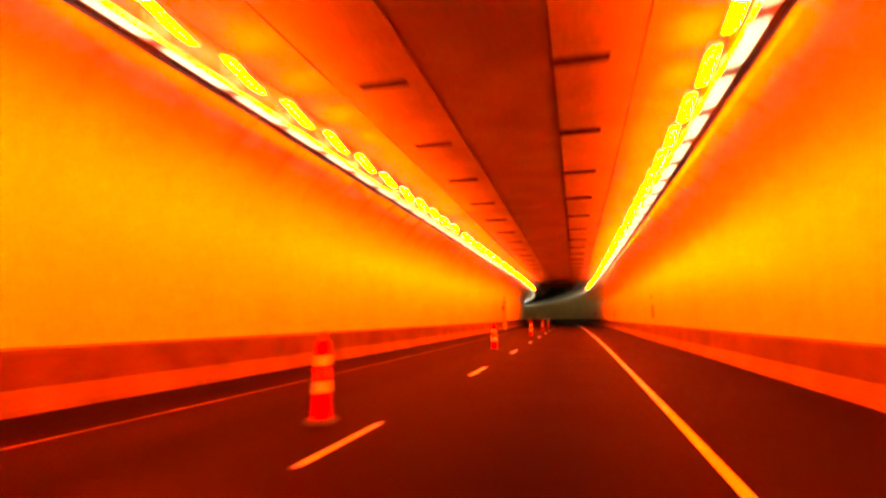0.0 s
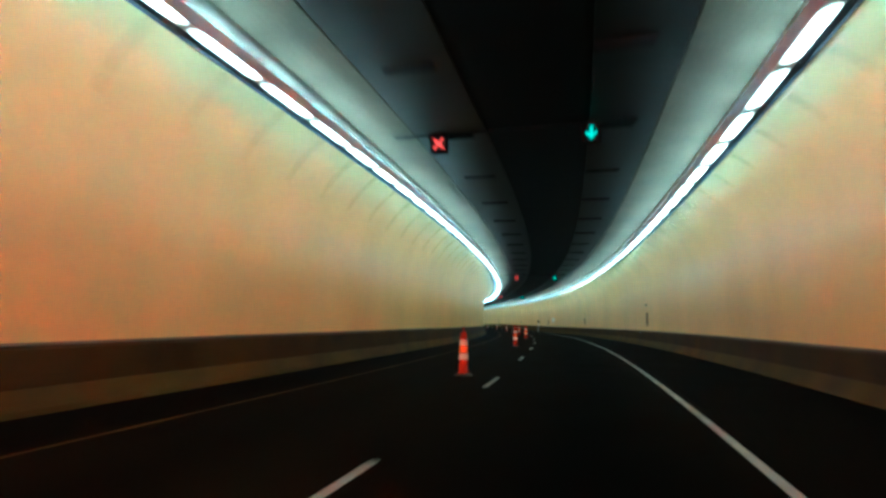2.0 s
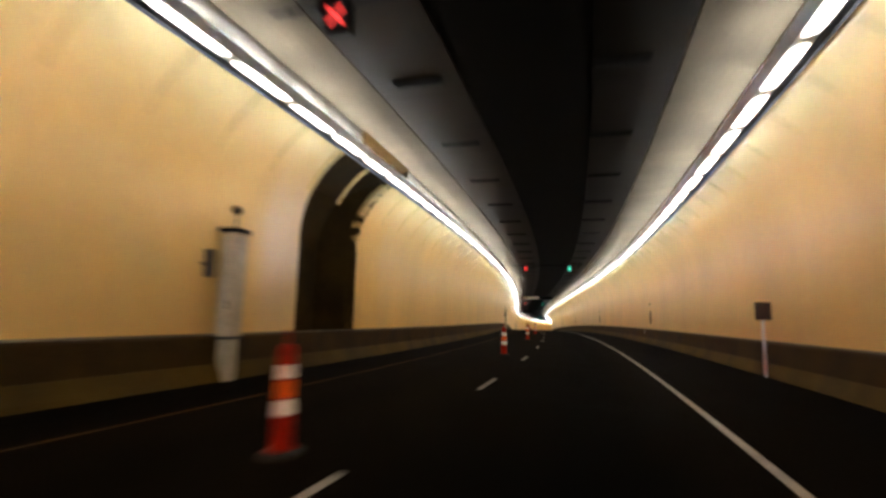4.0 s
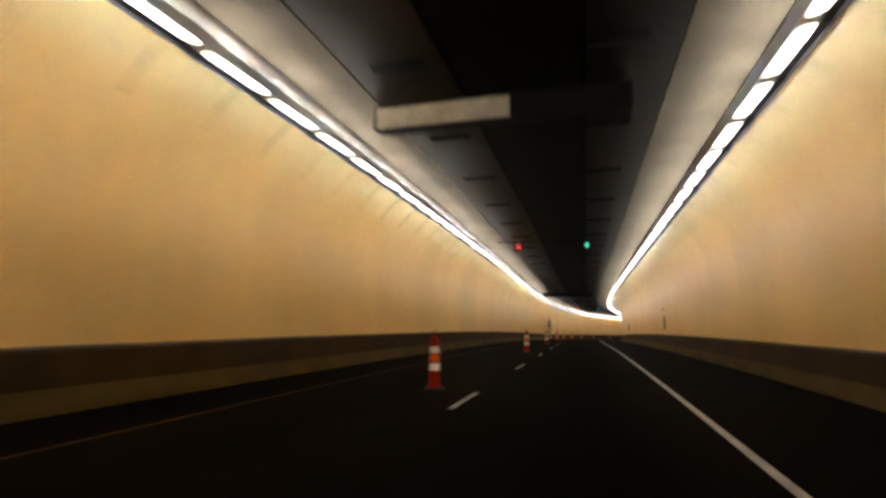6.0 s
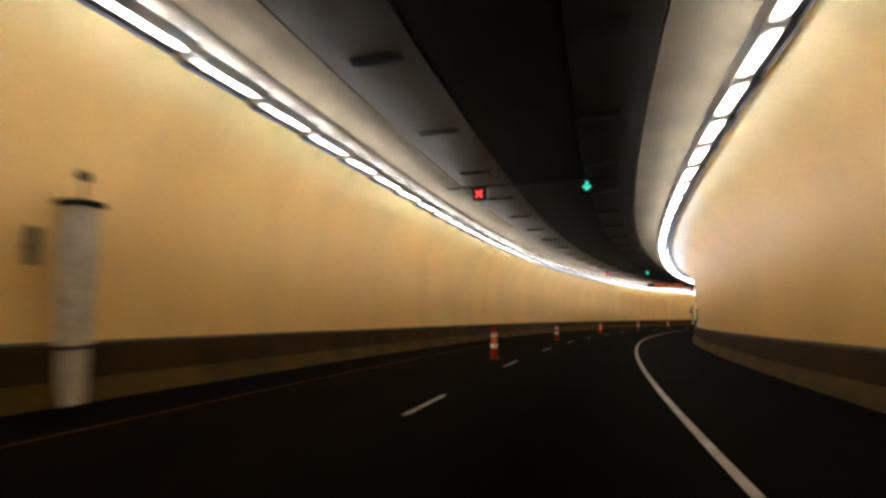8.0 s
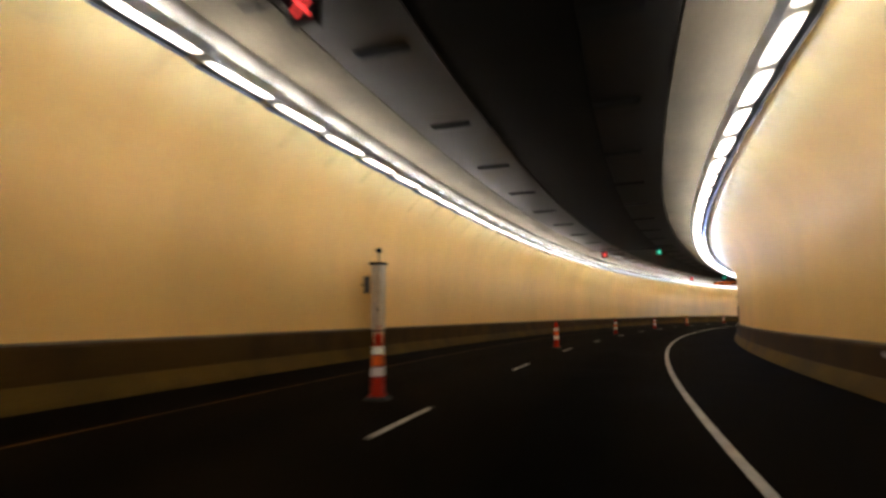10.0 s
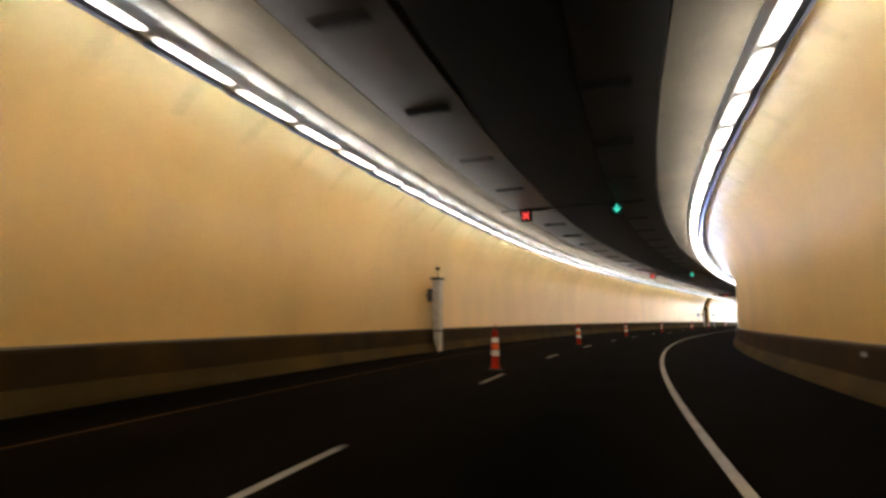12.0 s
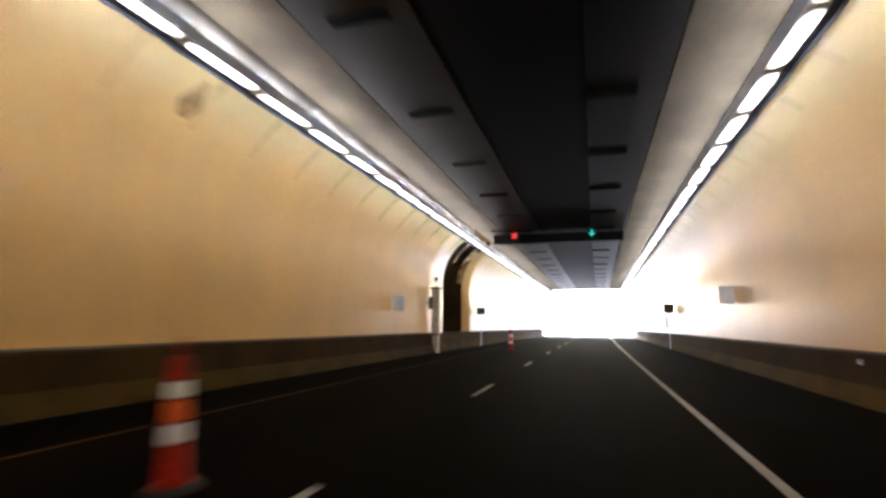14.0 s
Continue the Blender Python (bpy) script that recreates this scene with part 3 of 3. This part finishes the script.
RAIL = mesh("rail", *box_data(-2.7, 2.7, -0.025, 0.025, -0.045, -0.003, 0.006), BLACK)
CLAMP = mesh("clamp", *box_data(-0.04, 0.04, -0.045, 0.045, -0.055, -0.001), BLACK)
for s in (86.5, 121.5, 155.5, 190.0, 251.0, 315.6, 348.0, 380.2, 410.0, 440.1, 469.9, 502.1, 547.8):
    for u, light, glow, word in ((-1.40, "cross", SIGNAL_CROSS, "red cross"), (1.95, "arrow", SIGNAL_ARROW, "green down arrow")):
        sig = thing("lane_signal", stand(s, u, 5.14), "black overhead lane signal box showing a lit " + word, "lane signal", "lane signals")
        case = part("body", SIGNAL_BODY, sig)
        part("hood", SIGNAL_HOOD, case)
        part("stem", SIGNAL_STEM, sig)
        part(light, glow, case, "glowing " + word, pose(0, -0.064, 0))
    rail = thing("ceiling_rail", stand(s + 0.10, 0.2, CEIL), "dark steel rail across the ceiling over lane signals", "rail", "signal rails")
    part("rail", RAIL, rail)
    for x in (-2.4, 0.0, 2.4):
        part("clamp", CLAMP, rail, m=pose(x, 0, 0))

# ---- message signs ----
def message_sign(s, u0, u1, z0, z1, text, tx0, tx1, front):
    w = u1 - u0
    sign = thing("message_sign", stand(s, (u0 + u1) / 2, z0), "long black overhead message sign box" + (" with lit amber letters" if text else ", blank"), "message sign", "message signs")
    case = part("housing", mesh("housing", *box_data(-w / 2, w / 2, 0.0, 0.32, 0.0, z1 - z0, 0.02), BLACK), sign)
    rim = joined([box_data(-w / 2, w / 2, -0.05, -0.002, 0.0, 0.03), box_data(-w / 2, w / 2, -0.05, -0.002, z1 - z0 - 0.03, z1 - z0), box_data(-w / 2, -w / 2 + 0.03, -0.05, -0.002, 0.03, z1 - z0 - 0.03), box_data(w / 2 - 0.03, w / 2, -0.05, -0.002, 0.03, z1 - z0 - 0.03)])
    part("rim", mesh("rim", *rim, BLACK), case)
    if front:
        f0, f1 = front[0] - (u0 + u1) / 2, front[1] - (u0 + u1) / 2
        part("front_panel", mesh("front_panel", *box_data(f0, f1, -0.06, -0.052, 0.02, z1 - z0 - 0.02, 0.003), CREAM), case, "pale cream cover panel")
    for x in (-w * 0.35, w * 0.35):
        part("bracket", mesh("bracket", *box_data(x - 0.04, x + 0.04, 0.1, 0.2, z1 - z0 - 0.001, CEIL - z0 - 0.001), DARK_METAL), sign)
    if text:
        cu = bpy.data.curves.new("lettering", "FONT")
        cu.body, cu.align_x, cu.align_y, cu.size, cu.space_character, cu.space_word = text, "CENTER", "CENTER", 0.40, 1.25, 1.3
        cu.materials.append(AMBER_LIGHT)
        ob = part("lettering", cu, case, "lit amber letters reading " + text)
        bpy.context.view_layer.update()
        wide = ob.dimensions.x
        k = (tx1 - tx0) / wide
        ob.matrix_basis = pose((tx0 + tx1) / 2 - (u0 + u1) / 2, -0.008, (z1 - z0) / 2, 90) @ Matrix.Diagonal((k, 1.0, 1.0, 1.0))


message_sign(66.6, -1.7, 2.2, 4.85, 5.33, "", 0, 0, None)
message_sign(234.2, -2.15, 2.7, 4.94, 5.40, "", 0, 0, (-2.1, 0.55))
message_sign(284.6, -2.8, 2.45, 4.9, 5.36, "", 0, 0, None)
message_sign(367.6, -2.75, 2.7, 4.86, 5.36, "SPEED 35 MPH", -1.95, 1.38, None)
message_sign(548.9, -2.55, 3.3, 4.98, 5.40, "", 0, 0, None)
message_sign(452.0, -2.6, 2.4, 4.88, 5.36, "USE RIGHT LANE", -2.45, 1.5, None)


# ---- wall furniture ----
BOX_BODY = mesh("body", *box_data(-0.045, 0.0, -0.11, 0.11, 0.0, 0.68, 0.01), RED_PAINT)
BOX_DOOR = mesh("door", *box_data(-0.062, -0.047, -0.095, 0.095, 0.02, 0.66, 0.008), RED_PAINT)
BOX_LATCH = mesh("latch", *box_data(-0.072, -0.063, 0.05, 0.07, 0.30, 0.38, 0.004), BLACK)
BOX_TOP = mesh("top", *box_data(-0.07, 0.0, -0.115, 0.115, 0.682, 0.70, 0.004), BLACK)
REFLECTOR_PLATE = mesh("plate", *box_data(-0.012, 0.0, -0.05, 0.05, 0.0, 0.10, 0.003), DARK_METAL)
REFLECTOR_LENS = mesh("lens", *box_data(-0.02, -0.0125, -0.04, 0.04, 0.012, 0.088, 0.003), REFLECT)
PLATE = mesh("plate", *box_data(-0.02, 0.0, -0.06, 0.06, -0.08, 0.08, 0.004), DARK_METAL)
PLATE_ARM = mesh("arm", *box_data(0.0, 0.07, -0.012, 0.012, -0.012, 0.012), BLACK)
for k in range(22):
    s = float(np.interp(k, (0, 1, 3, 4, 8, 9, 10, 15, 18, 19, 22), (29.3, 54.5, 105.9, 131.2, 230.9, 256.1, 280.8, 408.3, 484.2, 508.2, 584.0)))
    if s < EXIT - 4:
        cab = thing("fire_cabinet", stand(s, RIGHT + rounded(1.4) - 0.002, 1.10), "narrow dark red metal fire cabinet on the tan wall", "cabinet", "fire cabinets")
        part("body", BOX_BODY, cab)
        part("top", BOX_TOP, cab)
        part("latch", BOX_LATCH, part("door", BOX_DOOR, cab))
        tab = thing("wall_plate", stand(s, RIGHT + rounded(2.2) - 0.07, 2.22), "small dark metal plate on the wall above a cabinet", "sign", "cabinet plates")
        part("plate", PLATE, tab)
        part("arm", PLATE_ARM, tab)
        mark = thing("reflector", stand(s + 1.3, RIGHT + 0.163, 0.60), "small white reflector on the barrier face", "reflector", "barrier reflectors")
        part("plate", REFLECTOR_PLATE, mark)
        part("lens", REFLECTOR_LENS, mark, "white reflective lens")


def wall_mark(name, s, z0, z1, width, mat, label):
    """A thin coat on the left wall that follows its round, uneven in width."""
    v, f = [], []
    zs = np.linspace(z0, z1, 16)
    for k, z in enumerate(zs):
        w = width * (0.55 + 0.9 * abs(noise.noise((s, z * 2.2, 0.0)))) * min(1.0, 0.3 + 2.0 * min(k, 15 - k) / 15)
        sway = 0.06 * noise.noise((s, z * 0.9, 5.0))
        u = LEFT - rounded(z) + 0.004
        v += [at(s + sway - w, u, z), at(s + sway + w, u, z)]
    f = [(2 * i, 2 * i + 1, 2 * i + 3, 2 * i + 2) for i in range(15)]
    structure(name, (v, f), mat, label, "stain")


wall_mark("drip_stain", 367.65, 1.0, 3.3, 0.07, RUST, "brown drip stain running down the tan wall")
wall_mark("soot_stain", 531.3, 4.35, 4.85, 0.22, RUST, "dark soot blotch high on the tan wall")
# the shine of a wall joint, painted on as a pale strip
wall_mark("joint_glint", 258.4, 2.8, 4.6, 0.05, GLINT_MARK, "glint along a joint in the tan wall, painted as a pale strip")


def call_station(s):
    st = thing("call_station", stand(s, LEFT - 0.04, 0.0), "tall cream emergency call cabinet standing before the barrier", "call station", "call stations")
    part("pedestal", mesh("pedestal", *box_data(-0.12, 0.12, -0.13, 0.13, 0.0, 0.72, 0.01), CREAM), st)
    part("cabinet", mesh("cabinet", *box_data(-0.15, 0.15, -0.17, 0.17, 0.77, 2.62, 0.015), CREAM), st)
    part("collar", mesh("collar", *box_data(-0.14, 0.14, -0.15, 0.15, 0.715, 0.775), DARK_METAL), st)
    door = part("door", mesh("door", *box_data(-0.13, 0.13, -0.195, -0.172, 0.85, 2.5, 0.008), CREAM), st)
    part("door_handle", mesh("door_handle", *box_data(0.07, 0.10, -0.215, -0.194, 1.25, 1.40, 0.005), BLACK), door)
    part("cap", mesh("cap", *box_data(-0.19, 0.19, -0.24, 0.20, 2.622, 2.70, 0.01), BLACK), st)
    stem = part("lamp_stem", mesh("lamp_stem", *box_data(-0.015, 0.015, -0.015, 0.015, 2.70, 3.0), DARK_METAL), st)
    part("lamp_head", mesh("lamp_head", *lathe([(0.03, 2.98), (0.08, 3.0), (0.09, 3.06), (0.05, 3.12), (0.0, 3.13)], 12, False), BLACK, True), stem)
    sign = thing("wall_plate", stand(s - 0.55, LEFT - 0.10, 2.02), "small dark sign plate beside a call cabinet", "sign", "call station plates")
    part("plate", mesh("plate", *box_data(-0.10, 0.10, -0.015, 0.015, -0.24, 0.24, 0.005), DARK_METAL), sign)
    part("arm", mesh("arm", *box_data(-0.22, 0.0, 0.015, 0.035, -0.02, 0.02), BLACK), sign)


for s in (49.9, 157.6, 220.9, 305.0, 388.0, 468.2, 545.6):
    call_station(s)


def road_sign(s, side, z0, z1, w, dark=False):
    u = (LEFT + 0.02 if side < 0 else RIGHT - 0.02) + (0 if dark else side * 0.10)
    where = "on a thin post by the barrier" if dark else "bracketed to the tan wall"
    sg = thing("road_sign", stand(s, u, 0.0), ("small dark" if dark else "white rectangular") + " sign " + where, "sign", "wall signs")
    part("face", mesh("face", *box_data(-w / 2, w / 2, -0.012, 0.012, z0, z1, 0.004), DARK_METAL if dark else SIGN_FACE), sg)
    part("back", mesh("back", *box_data(-w / 2 + 0.02, w / 2 - 0.02, 0.013, 0.03, z0 + 0.02, z1 - 0.02), STEEL), sg)
    if dark:
        part("post", mesh("post", *box_data(-0.022, 0.022, 0.031, 0.075, 0.0, z1 - 0.05), STEEL), sg)
    else:
        for z in (z0 + 0.1, z1 - 0.1):
            part("bracket", mesh("bracket", *box_data(min(0, side * 0.25), max(0, side * 0.25), 0.031, 0.06, z - 0.015, z + 0.015), STEEL), sg)


road_sign(150.7, -1, 1.55, 2.05, 0.36)
road_sign(151.3, 1, 1.40, 2.02, 0.40)
road_sign(163.2, 1, 1.30, 1.72, 0.34, True)
road_sign(541.4, -1, 1.60, 2.12, 0.42)
road_sign(554.0, -1, 1.75, 2.15, 0.5, True)
road_sign(542.6, 1, 1.88, 2.42, 0.42)
road_sign(555.0, 1, 1.90, 2.40, 0.5, True)
